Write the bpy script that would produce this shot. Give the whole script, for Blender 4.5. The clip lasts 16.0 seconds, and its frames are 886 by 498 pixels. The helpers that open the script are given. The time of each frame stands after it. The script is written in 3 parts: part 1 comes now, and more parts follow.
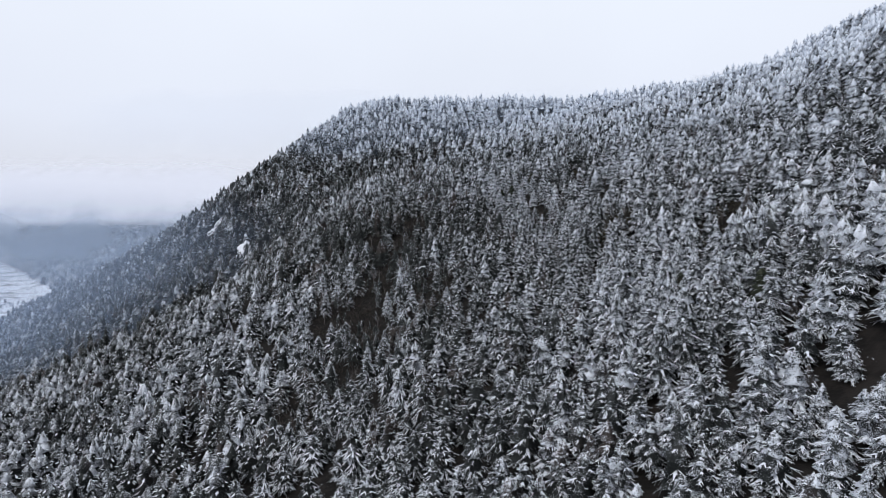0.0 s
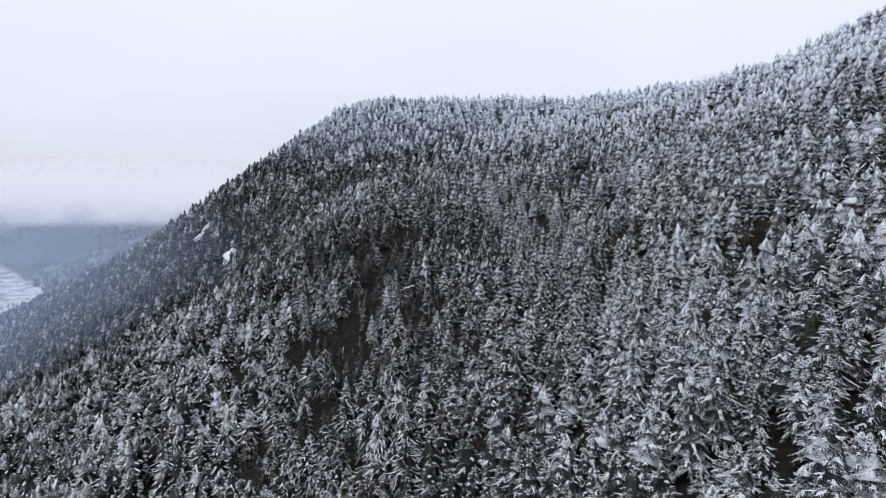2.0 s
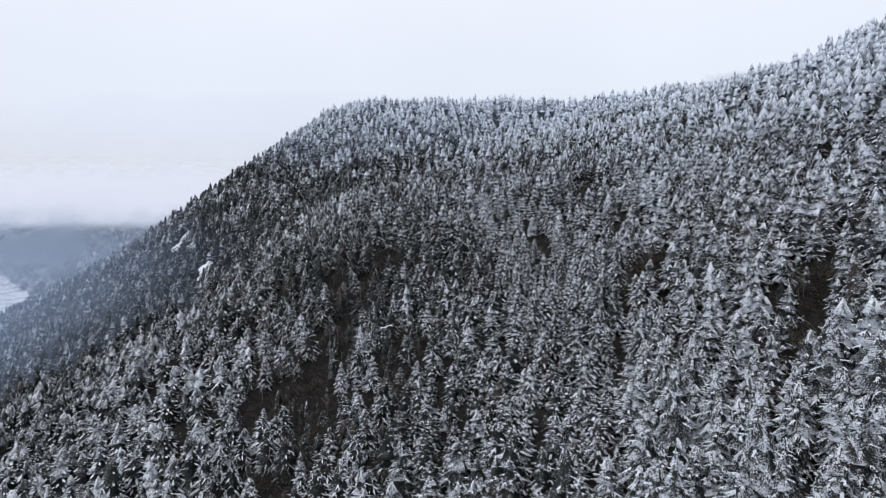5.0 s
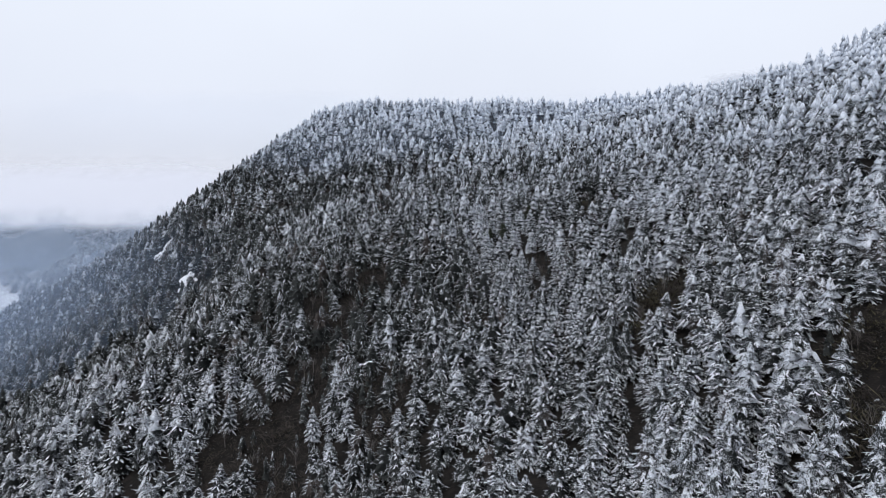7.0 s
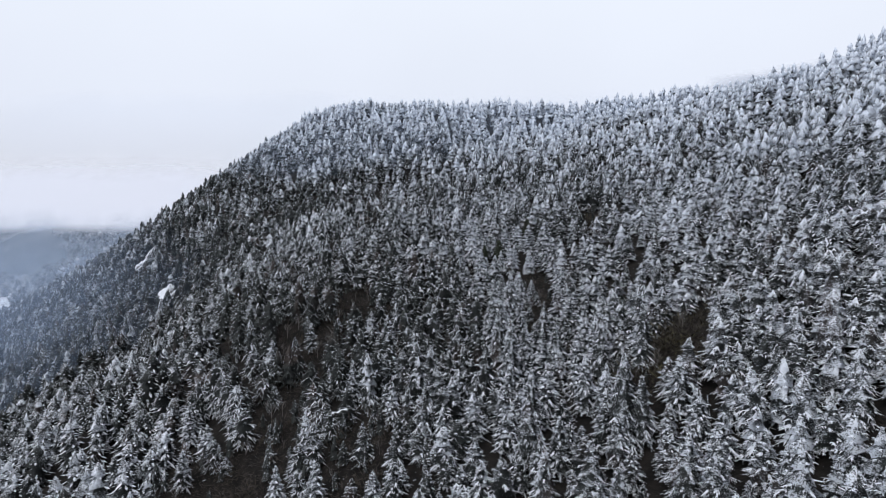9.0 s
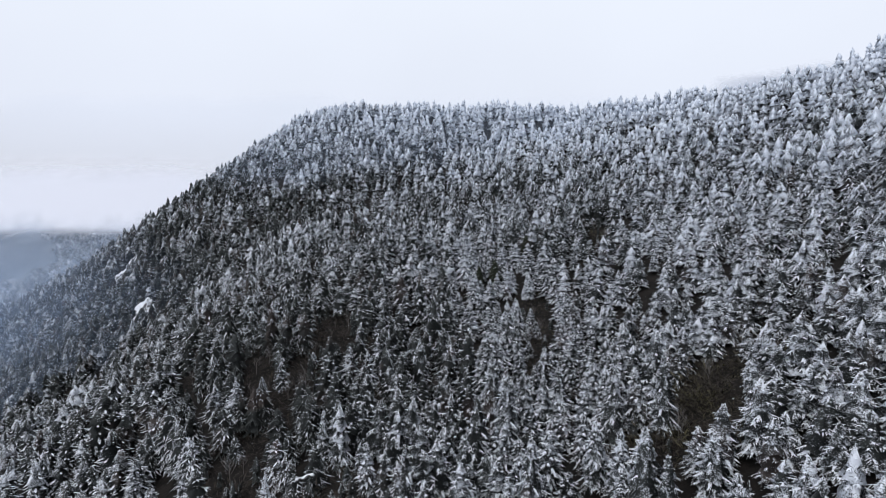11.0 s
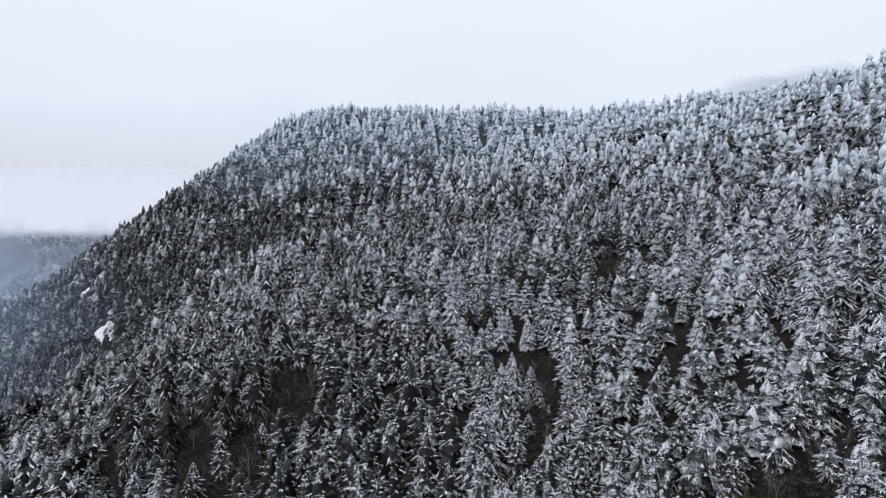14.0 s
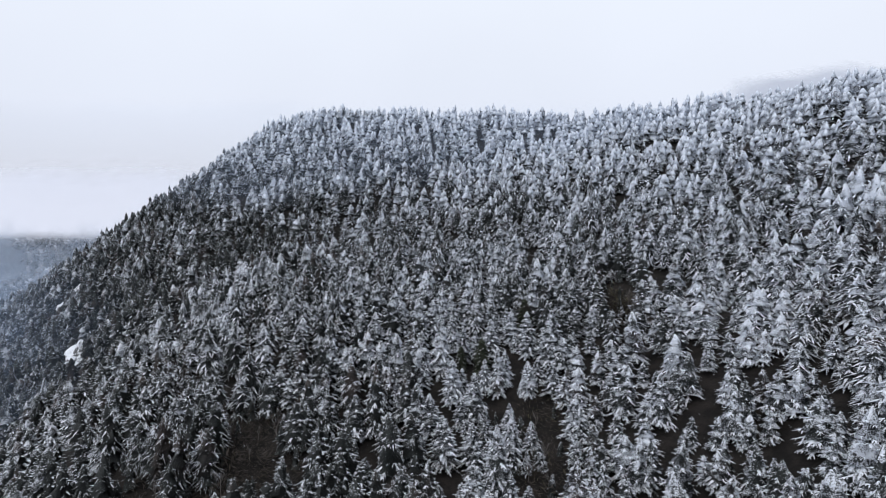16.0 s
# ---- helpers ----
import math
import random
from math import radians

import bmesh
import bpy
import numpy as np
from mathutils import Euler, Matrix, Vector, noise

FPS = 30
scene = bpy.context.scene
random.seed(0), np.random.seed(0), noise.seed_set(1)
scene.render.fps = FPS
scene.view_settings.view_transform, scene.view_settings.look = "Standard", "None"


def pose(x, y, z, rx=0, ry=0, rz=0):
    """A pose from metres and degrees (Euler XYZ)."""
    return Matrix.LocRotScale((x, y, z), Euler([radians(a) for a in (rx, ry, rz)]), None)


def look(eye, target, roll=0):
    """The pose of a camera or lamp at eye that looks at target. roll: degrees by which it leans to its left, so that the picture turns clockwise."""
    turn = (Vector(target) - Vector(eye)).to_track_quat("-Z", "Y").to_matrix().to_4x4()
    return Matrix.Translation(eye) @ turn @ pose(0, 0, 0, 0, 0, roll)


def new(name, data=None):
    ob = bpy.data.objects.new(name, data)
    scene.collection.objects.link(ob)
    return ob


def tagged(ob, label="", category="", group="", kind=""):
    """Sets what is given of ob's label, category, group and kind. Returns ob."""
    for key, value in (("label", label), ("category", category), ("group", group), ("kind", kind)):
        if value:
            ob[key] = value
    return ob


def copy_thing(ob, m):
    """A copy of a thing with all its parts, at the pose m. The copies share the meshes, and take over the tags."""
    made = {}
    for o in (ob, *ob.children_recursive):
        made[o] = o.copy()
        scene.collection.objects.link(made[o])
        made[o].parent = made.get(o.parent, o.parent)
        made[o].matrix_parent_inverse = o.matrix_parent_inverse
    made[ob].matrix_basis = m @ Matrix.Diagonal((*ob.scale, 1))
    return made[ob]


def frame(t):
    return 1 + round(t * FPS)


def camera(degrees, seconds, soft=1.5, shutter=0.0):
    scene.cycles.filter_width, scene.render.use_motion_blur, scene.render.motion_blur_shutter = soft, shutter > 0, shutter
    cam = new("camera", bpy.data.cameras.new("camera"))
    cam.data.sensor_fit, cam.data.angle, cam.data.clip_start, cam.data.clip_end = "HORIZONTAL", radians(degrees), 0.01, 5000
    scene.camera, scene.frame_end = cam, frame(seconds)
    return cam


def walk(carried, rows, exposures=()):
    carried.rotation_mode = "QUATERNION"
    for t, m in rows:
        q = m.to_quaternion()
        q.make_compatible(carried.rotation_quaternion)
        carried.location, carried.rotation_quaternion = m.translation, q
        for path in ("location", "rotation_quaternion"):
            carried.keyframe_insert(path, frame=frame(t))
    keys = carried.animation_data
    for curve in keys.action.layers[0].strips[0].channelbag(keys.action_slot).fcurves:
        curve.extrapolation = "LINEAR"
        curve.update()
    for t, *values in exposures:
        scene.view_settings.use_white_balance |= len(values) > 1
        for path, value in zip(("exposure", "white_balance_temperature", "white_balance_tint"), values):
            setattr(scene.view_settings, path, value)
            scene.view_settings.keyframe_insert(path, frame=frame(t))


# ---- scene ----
cam = camera(72.8, 16.0, 0.75)
METRES, EYE, TILT, LEAN, TURN = 160.0, 150.0, -3.0, 0.0, 0.0
ROWS = [
    (0.0, 0.0, 0.0, 0.0, -0.0, 0.0, 0.0),
    (0.5, 0.0041, 0.0293, 0.0096, -0.02, -0.02, -0.01),
    (1.0, 0.0087, 0.0586, 0.0191, -0.01, -0.06, -0.02),
    (1.5, 0.0128, 0.0881, 0.0282, -0.02, -0.09, -0.04),
    (2.0, 0.017, 0.1175, 0.0374, -0.03, -0.12, -0.04),
    (2.5, 0.0213, 0.1472, 0.0468, -0.04, -0.14, -0.07),
    (3.0, 0.0254, 0.1767, 0.0557, -0.07, -0.15, -0.09),
    (3.5, 0.0296, 0.2063, 0.0653, -0.09, -0.2, -0.11),
    (4.0, 0.034, 0.2359, 0.0751, -0.1, -0.22, -0.1),
    (6.5, 0.0567, 0.3814, 0.125, -0.21, -0.29, -0.12),
    (7.0, 0.0609, 0.4106, 0.1348, -0.25, -0.3, -0.14),
    (7.5, 0.0652, 0.4381, 0.144, -0.28, -0.3, -0.12),
    (8.0, 0.0699, 0.4677, 0.1542, -0.31, -0.33, -0.13),
    (8.5, 0.0742, 0.4972, 0.1645, -0.36, -0.34, -0.13),
    (9.0, 0.079, 0.5268, 0.1748, -0.38, -0.35, -0.12),
    (11.5, 0.1005, 0.674, 0.2246, -0.5, -0.41, -0.17),
    (12.0, 0.1046, 0.7037, 0.2345, -0.53, -0.43, -0.18),
    (12.5, 0.1087, 0.7335, 0.2441, -0.56, -0.44, -0.18),
    (13.0, 0.1132, 0.7631, 0.2542, -0.58, -0.46, -0.18),
    (13.5, 0.1177, 0.7928, 0.2644, -0.58, -0.48, -0.18),
    (14.0, 0.1215, 0.8222, 0.2749, -0.61, -0.51, -0.18),
    (14.5, 0.1259, 0.8518, 0.2849, -0.62, -0.52, -0.2),
    (15.0, 0.1304, 0.881, 0.295, -0.61, -0.53, -0.19),
    (15.5, 0.1345, 0.9103, 0.3048, -0.63, -0.53, -0.2),
    (16.0, 0.1385, 0.9391, 0.3141, -0.63, -0.53, -0.22),
]
walk(cam, [(t, pose(0, 0, EYE, TILT, LEAN, TURN) @ pose(METRES * x, METRES * y, METRES * z, 90 + pitch, roll, yaw)) for t, x, y, z, yaw, pitch, roll in ROWS])

# ---- world and light: a bright overcast winter sky ----
world = bpy.data.worlds.new("overcast_sky")
scene.world = world
world.use_nodes = True
wn, wl = world.node_tree.nodes, world.node_tree.links
wn.clear()
w_out = wn.new("ShaderNodeOutputWorld")
w_bg = wn.new("ShaderNodeBackground")
w_sky = wn.new("ShaderNodeTexSky")
w_sky.sky_type = "NISHITA"
w_sky.sun_disc = False
w_sky.sun_elevation = radians(40)
w_sky.sun_rotation = radians(200)
w_co = wn.new("ShaderNodeTexCoord")
w_sep = wn.new("ShaderNodeSeparateXYZ")
w_ramp = wn.new("ShaderNodeValToRGB")
w_el = w_ramp.color_ramp.elements
w_el[0].position, w_el[0].color = 0.0, (0.42, 0.45, 0.52, 1)
w_el[1].position, w_el[1].color = 1.0, (0.86, 0.91, 1.02, 1)
for w_pos, w_col in ((0.5, (0.62, 0.645, 0.73, 1)), (0.53, (0.71, 0.735, 0.83, 1)), (0.575, (0.79, 0.835, 0.95, 1)), (0.66, (0.85, 0.90, 1.0, 1))):
    w_e = w_ramp.color_ramp.elements.new(w_pos)
    w_e.color = w_col
w_map = wn.new("ShaderNodeMapRange")
w_map.inputs["From Min"].default_value = -1.0
w_noise = wn.new("ShaderNodeTexNoise")
w_noise.inputs["Scale"].default_value = 2.2
w_noise.inputs["Detail"].default_value = 4.0
w_nm = wn.new("ShaderNodeMapRange")
w_nm.inputs["To Min"].default_value, w_nm.inputs["To Max"].default_value = 0.93, 1.06
w_mul = wn.new("ShaderNodeVectorMath")
w_mul.operation = "SCALE"
w_dim = wn.new("ShaderNodeVectorMath")
w_dim.operation = "SCALE"
w_dim.inputs["Scale"].default_value = 0.1
w_mix = wn.new("ShaderNodeMix")
w_mix.data_type = "RGBA"
w_mix.inputs[0].default_value = 0.95
wl.new(w_co.outputs["Generated"], w_sep.inputs[0])
wl.new(w_co.outputs["Generated"], w_noise.inputs["Vector"])
wl.new(w_sep.outputs["Z"], w_map.inputs["Value"])
wl.new(w_map.outputs["Result"], w_ramp.inputs["Fac"])
wl.new(w_noise.outputs["Fac"], w_nm.inputs["Value"])
wl.new(w_ramp.outputs["Color"], w_mul.inputs[0])
wl.new(w_nm.outputs["Result"], w_mul.inputs["Scale"])
wl.new(w_sky.outputs["Color"], w_dim.inputs[0])
wl.new(w_dim.outputs[0], w_mix.inputs[6])
wl.new(w_mul.outputs[0], w_mix.inputs[7])
wl.new(w_mix.outputs[2], w_bg.inputs["Color"])
w_bg.inputs["Strength"].default_value = 1.03
wl.new(w_bg.outputs[0], w_out.inputs["Surface"])

sun_data = bpy.data.lights.new("sun", "SUN")
sun_data.energy, sun_data.angle, sun_data.color = 0.9, radians(30), (1.0, 0.98, 0.95)
sun = new("sun", sun_data)
sun.matrix_world = look((-200, -300, 500), (0, 0, 0))


# ---- materials ----
class Nodes:
    """A small node builder for one material."""

    def __init__(self, name, rough=0.85):
        self.mat = bpy.data.materials.new(name)
        self.mat.use_nodes = True
        self.t = self.mat.node_tree
        self.b = self.t.nodes["Principled BSDF"]
        self.b.inputs["Roughness"].default_value = rough
        self.b.inputs["Specular IOR Level"].default_value = 0.2
        self.geo = self.t.nodes.new("ShaderNodeNewGeometry")

    def link(self, a, b):
        self.t.links.new(a, b)

    def math(self, op, a, b=0.0, clamp=False):
        n = self.t.nodes.new("ShaderNodeMath")
        n.operation, n.use_clamp = op, clamp
        for i, v in enumerate((a, b)):
            if isinstance(v, (int, float)):
                n.inputs[i].default_value = v
            else:
                self.link(v, n.inputs[i])
        return n.outputs[0]

    def noise(self, scale, detail=3.0, rough=0.55):
        n = self.t.nodes.new("ShaderNodeTexNoise")
        n.inputs["Scale"].default_value, n.inputs["Detail"].default_value = scale, detail
        n.inputs["Roughness"].default_value = rough
        self.link(self.geo.outputs["Position"], n.inputs["Vector"])
        return n.outputs["Fac"]

    def ranged(self, v, a, b, c=0.0, d=1.0):
        n = self.t.nodes.new("ShaderNodeMapRange")
        n.interpolation_type = "SMOOTHSTEP"
        for i, q in enumerate((a, b, c, d)):
            n.inputs[i + 1].default_value = q
        self.link(v, n.inputs[0])
        return n.outputs[0]

    def mix(self, f, a, b):
        n = self.t.nodes.new("ShaderNodeMix")
        n.data_type = "RGBA"
        for s, v in ((0, f), (6, a), (7, b)):
            if isinstance(v, (int, float)):
                n.inputs[s].default_value = v
            elif isinstance(v, tuple):
                n.inputs[s].default_value = (*v, 1)
            else:
                self.link(v, n.inputs[s])
        return n.outputs[2]

    def axis(self, out, k):
        n = self.t.nodes.new("ShaderNodeSeparateXYZ")
        self.link(out, n.inputs[0])
        return n.outputs[k]

    def attr(self, name):
        n = self.t.nodes.new("ShaderNodeAttribute")
        n.attribute_name = name
        return n.outputs["Fac"]

    def done(self, color, bump=None, depth=0.05):
        self.link(color, self.b.inputs["Base Color"])
        if bump is not None:
            n = self.t.nodes.new("ShaderNodeBump")
            n.inputs["Strength"].default_value, n.inputs["Distance"].default_value = 0.7, depth
            self.link(bump, n.inputs["Height"])
            self.link(n.outputs[0], self.b.inputs["Normal"])
        return self.mat


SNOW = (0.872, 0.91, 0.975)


def needle_material(name, dark, light, snow_level, frost_haze=0.85):
    """Conifer needles with snow lying on the upper sides, more of it high on the mountain, where haze tints its colour.
    """
    m = Nodes(name)
    up = m.axis(m.geo.outputs["Normal"], "Z")
    clump = m.noise(2.6, 3.0, 0.6)
    stand = m.noise(0.016, 2.0)
    grain = m.noise(6.0, 3.0)
    isl = m.geo.outputs["Random Per Island"]
    # more snow with height; also whitens the ridge in place of its mist
    high = m.ranged(m.axis(m.geo.outputs["Position"], "Z"), 185, 255, 0.0, frost_haze)
    v = m.math("ADD", m.math("MULTIPLY", m.attr("snow"), 0.75), m.math("MULTIPLY", m.math("SUBTRACT", clump, 0.5), 1.6))
    v = m.math("ADD", v, m.math("MULTIPLY", m.math("SUBTRACT", m.noise(0.8, 2.0), 0.5), 1.0))
    v = m.math("ADD", v, m.math("MULTIPLY", m.math("SUBTRACT", up, 0.45), 0.7))
    v = m.math("ADD", v, m.math("MULTIPLY", m.math("SUBTRACT", m.noise(0.14, 1.0), 0.5), 1.1))
    v = m.math("ADD", v, m.math("MULTIPLY", m.math("SUBTRACT", stand, 0.5), 1.3))
    v = m.math("ADD", v, m.math("MULTIPLY", m.math("SUBTRACT", isl, 0.5), 0.5))
    v = m.math("ADD", v, m.math("MULTIPLY", m.math("SUBTRACT", m.noise(6.0, 3.0, 0.7), 0.5), 4.8))
    v = m.math("ADD", v, high)
    fac = m.ranged(m.math("SUBTRACT", v, 0.32 - snow_level), -0.28, 0.44, 0.01, 0.89)
    green = m.mix(m.ranged(grain, 0.3, 0.7), dark, light)
    brown = m.mix(m.ranged(m.noise(0.09, 2.0), 0.55, 0.70), green, (0.064, 0.052, 0.047))
    # distance haze put into the colour: snow turns bluer with height
    hazed_snow = m.mix(m.ranged(m.axis(m.geo.outputs["Position"], "Z"), 150, 215), SNOW, (0.842, 0.898, 0.99))
    return m.done(m.mix(fac, brown, hazed_snow))


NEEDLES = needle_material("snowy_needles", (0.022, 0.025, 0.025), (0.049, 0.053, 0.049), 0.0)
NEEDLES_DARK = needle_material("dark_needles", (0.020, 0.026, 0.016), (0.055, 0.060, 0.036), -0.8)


def bark_material():
    m = Nodes("bark")
    return m.done(m.mix(m.ranged(m.noise(4.0), 0.35, 0.7), (0.035, 0.028, 0.024), (0.10, 0.085, 0.075)), m.noise(9.0), 0.03)


def twig_material():
    m = Nodes("bare_twigs")
    up = m.axis(m.geo.outputs["Normal"], "Z")
    f = m.ranged(m.math("ADD", up, m.math("MULTIPLY", m.noise(2.0), 0.8)), 0.9, 1.3, 0.0, 0.45)
    return m.done(m.mix(f, m.mix(m.noise(0.4), (0.10, 0.09, 0.085), (0.21, 0.19, 0.18)), SNOW))


def brush_material():
    m = Nodes("underbrush")
    east = m.ranged(m.axis(m.geo.outputs["Position"], "X"), 25, 60, 0.25, 1.0)
    c = m.mix(m.math("MULTIPLY", m.ranged(m.noise(0.2, 2.0), 0.35, 0.6), east), (0.022, 0.018, 0.017), (0.092, 0.082, 0.044))
    c = m.mix(m.ranged(m.geo.outputs["Random Per Island"], 0.0, 1.0), c, (0.052, 0.043, 0.038))
    return m.done(m.mix(m.ranged(m.noise(1.1, 4.0), 0.71, 0.77, 0.0, 0.4), c, SNOW))


def floor_material():
    """Dark forest litter under the trees of the mountain, lowered for brush shade, snow and stubble in the valley."""
    m = Nodes("forest_floor", 0.95)
    # dark humus tones, lowered further to stand in for the shade of deep brush
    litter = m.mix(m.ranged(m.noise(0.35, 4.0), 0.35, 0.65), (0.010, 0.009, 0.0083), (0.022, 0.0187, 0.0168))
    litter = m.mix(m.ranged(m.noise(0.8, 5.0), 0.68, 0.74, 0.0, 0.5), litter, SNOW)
    field = m.mix(m.ranged(m.noise(0.02, 5.0, 0.65), 0.48, 0.64, 0.0, 0.8), SNOW, (0.16, 0.14, 0.13))
    low = m.ranged(m.axis(m.geo.outputs["Position"], "Z"), 1.0, 9.0)
    slope = m.mix(m.ranged(m.noise(0.01, 5.0, 0.65), 0.4, 0.62), (0.16, 0.16, 0.17), (0.34, 0.355, 0.385))
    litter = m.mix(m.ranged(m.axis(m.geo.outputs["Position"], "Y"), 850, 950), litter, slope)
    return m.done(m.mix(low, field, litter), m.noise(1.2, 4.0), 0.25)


def snow_material():
    m = Nodes("deep_snow", 0.7)
    rock = m.mix(m.noise(1.5), (0.10, 0.10, 0.105), (0.24, 0.235, 0.23))
    up = m.axis(m.geo.outputs["Normal"], "Z")
    f = m.ranged(m.math("ADD", up, m.noise(0.45, 4.0)), 0.62, 0.80)
    return m.done(m.mix(f, rock, (0.84, 0.86, 0.90)), m.noise(0.8, 4.0), 0.2)


BARK, TWIGS, BRUSH, FLOOR, DEEP_SNOW = bark_material(), twig_material(), brush_material(), floor_material(), snow_material()


# ---- the lie of the land ----
HILL = (140.07, 93.59, 27.50, 14.99, -22.19, 17.81, 0.93, -24.64, -4.41, 16.45)
TOP = (298.72, -27.66, -52.05)
BACK = (315.80, 66.53, -12.85)
BUMPS = ((-60, 300, 70, 30.7), (60, 130, 60, -13.3), (-140, 450, 80, 9.1), (80, 430, 90, 6.1), (-60, 480, 80, 29.7), (180, 300, 80, -15.2), (-138, 410, 17, -10.0), (-150, 590, 90, 5.0), (210, 400, 80, 4.0), (-105, 318, 34, -12.0), (-110, 592, 60, 6.0), (52, 230, 26, -7.5), (26, 246, 18, -4.0), (-15, 322, 35, 4.0), (38, 115, 18, 4.0))
# knolls of the crest: x, y, width, height
CREST = ((-120, 575, 45, 3.0), (-50, 585, 35, -1.0), (60, 560, 50, 3.0), (215, 540, 60, 4.0))
CANOPY = 5.9


def step(v, a, b):
    q = np.clip((v - a) / (b - a), 0, 1)
    return q * q * (3 - 2 * q)


def canopy_z(x, y):
    """Height of the forest's upper surface on the mountain."""
    x, y = np.asarray(x, float), np.asarray(y, float)
    xc, yc = np.clip(x, -520, 420), np.clip(y, -60, 780)
    u, v = xc / 200, (yc - 300) / 200
    c = HILL
    p = c[0] + c[1] * u + c[2] * v + c[3] * u * u + c[4] * u * v + c[5] * v * v + c[6] * u**3 + c[7] * u * u * v + c[8] * u * v * v + c[9] * v**3
    for gx, gy, s, a in BUMPS:
        p = p + a * np.exp(-((xc - gx) ** 2 + (yc - gy) ** 2) / (2 * s * s))
    top = TOP[0] + TOP[1] * xc / 100 + TOP[2] * (yc - 500) / 100
    back = BACK[0] + BACK[1] * xc / 100 - BACK[2] * (yc - 600) / 100
    k = 9.0
    z = -k * np.logaddexp(np.logaddexp(-p / k, -top / k), -back / k)
    for gx, gy, s, a in CREST:
        z = z + a * np.exp(-((x - gx) ** 2 + (y - gy) ** 2) / (2 * s * s))
    z = z + 30 * np.exp(-((x + 470) ** 2 + (y - 640) ** 2) / (2 * 80.0**2))
    return z - 0.55 * np.clip(y - 740, 0, None) - 0.35 * np.clip(-500 - x, 0, None) - 0.25 * np.clip(x - 400, 0, None)


def rough(x, y):
    return 1.1 * np.sin(x * 0.11 + 1.3 * np.sin(y * 0.07)) + 0.9 * np.sin(y * 0.13 + 1.7 * np.sin(x * 0.05))


def far_side(x, y):
    """The wooded slope on the other side of the valley."""
    s = 0.761 * (x + 850) + 0.649 * (y - 1330) + 40
    h = 158 * (1 - np.exp(-np.clip(s, 0, None) / 220)) + 9 * np.sin(x * 0.012) * np.sin(y * 0.009 + 1)
    return np.where(s > 0, h, 0) * step(s, 0, 60) * step(y, 780, 1060)


def ground_z(x, y):
    x, y = np.asarray(x, float), np.asarray(y, float)
    hill = canopy_z(x, y) - CANOPY + rough(x, y)
    k = 4.0
    low = k * np.logaddexp(hill / k, 0) - 0.5
    west = 60 * step(-x, 2400, 3600) + 50 * step(y, 2600, 3800)
    return np.maximum(np.maximum(low, far_side(x, y)), west)


def mesh_from(name, verts, faces, material, attrs=None):
    """A mesh out of numpy arrays of corners and triangles."""
    me = bpy.data.meshes.new(name)
    nv, nf = len(verts), len(faces)
    me.vertices.add(nv)
    me.vertices.foreach_set("co", np.ascontiguousarray(verts, np.float32).ravel())
    k = faces.shape[1]
    me.loops.add(nf * k)
    me.loops.foreach_set("vertex_index", np.ascontiguousarray(faces, np.int32).ravel())
    me.polygons.add(nf)
    me.polygons.foreach_set("loop_start", np.arange(0, nf * k, k, dtype=np.int32))
    me.update(calc_edges=True)
    for key, val in (attrs or {}).items():
        at = me.attributes.new(key, "FLOAT", "POINT")
        at.data.foreach_set("value", np.ascontiguousarray(val, np.float32))
    me.materials.append(material)
    me.validate()
    return me


def lines(a, b, fine, reach, out_low, out_high):
    """Grid lines, close together from a to b and ever wider out to the horizon."""
    mid = list(np.arange(a, b + 1, fine))
    low, high, d = [], [], fine
    while not low or low[-1] > -reach:
        d *= out_low
        low.append((low[-1] if low else a) - d)
    d = fine
    while not high or high[-1] < reach:
        d *= out_high
        high.append((high[-1] if high else b) + d)
    return np.array(low[::-1] + mid + high)


gx, gy = lines(-480, 400, 7.0, 4200, 1.05, 1.25), lines(-40, 760, 7.0, 4200, 1.25, 1.05)
GX, GY = np.meshgrid(gx, gy)
g_idx = np.arange(GX.size).reshape(GX.shape)
g_faces = np.stack([g_idx[:-1, :-1], g_idx[:-1, 1:], g_idx[1:, 1:], g_idx[1:, :-1]], -1).reshape(-1, 4)
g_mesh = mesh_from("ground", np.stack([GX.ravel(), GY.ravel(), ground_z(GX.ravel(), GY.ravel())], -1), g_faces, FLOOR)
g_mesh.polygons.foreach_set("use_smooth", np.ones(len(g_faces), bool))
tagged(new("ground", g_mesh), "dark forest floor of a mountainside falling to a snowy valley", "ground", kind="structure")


# ---- trees: shapes ----
TALL, WIDE = 9.6, 4.0  # the size at which crowns are shaped


class Spray:
    """Collects small drooping sprays of twigs, each a little roof of two triangles."""

    def __init__(self):
        self.v, self.f, self.s = [], [], []

    def add(self, base, way, length, width, sag, snow):
        side = Vector((-way.y, way.x, 0))
        side = side.normalized() if side.length > 1e-4 else Vector((1, 0, 0))
        tip = base + way * length - Vector((0, 0, sag))
        mid = base + way * (length * 0.5) - Vector((0, 0, sag * 0.35 + width * 0.22))
        n = len(self.v)
        self.v += [base, tip, mid + side * (width / 2), mid - side * (width / 2)]
        self.s += [snow * 0.6 - 0.5, snow + 0.15, snow * 0.7, snow * 0.7]
        self.f += [(n, n + 1, n + 2), (n, n + 3, n + 1)]

    def cone(self, z0, z1, r, sides, snow):
        n = len(self.v)
        for i in range(sides):
            a = i * math.tau / sides
            self.v.append(Vector((r * math.cos(a), r * math.sin(a), z0)))
        self.v.append(Vector((0, 0, z1)))
        self.s += [snow] * sides + [snow]
        self.f += [(n + i, n + (i + 1) % sides, n + sides) for i in range(sides)]

    def arrays(self):
        return np.array([tuple(q) for q in self.v]), np.array(self.f), np.array(self.s)


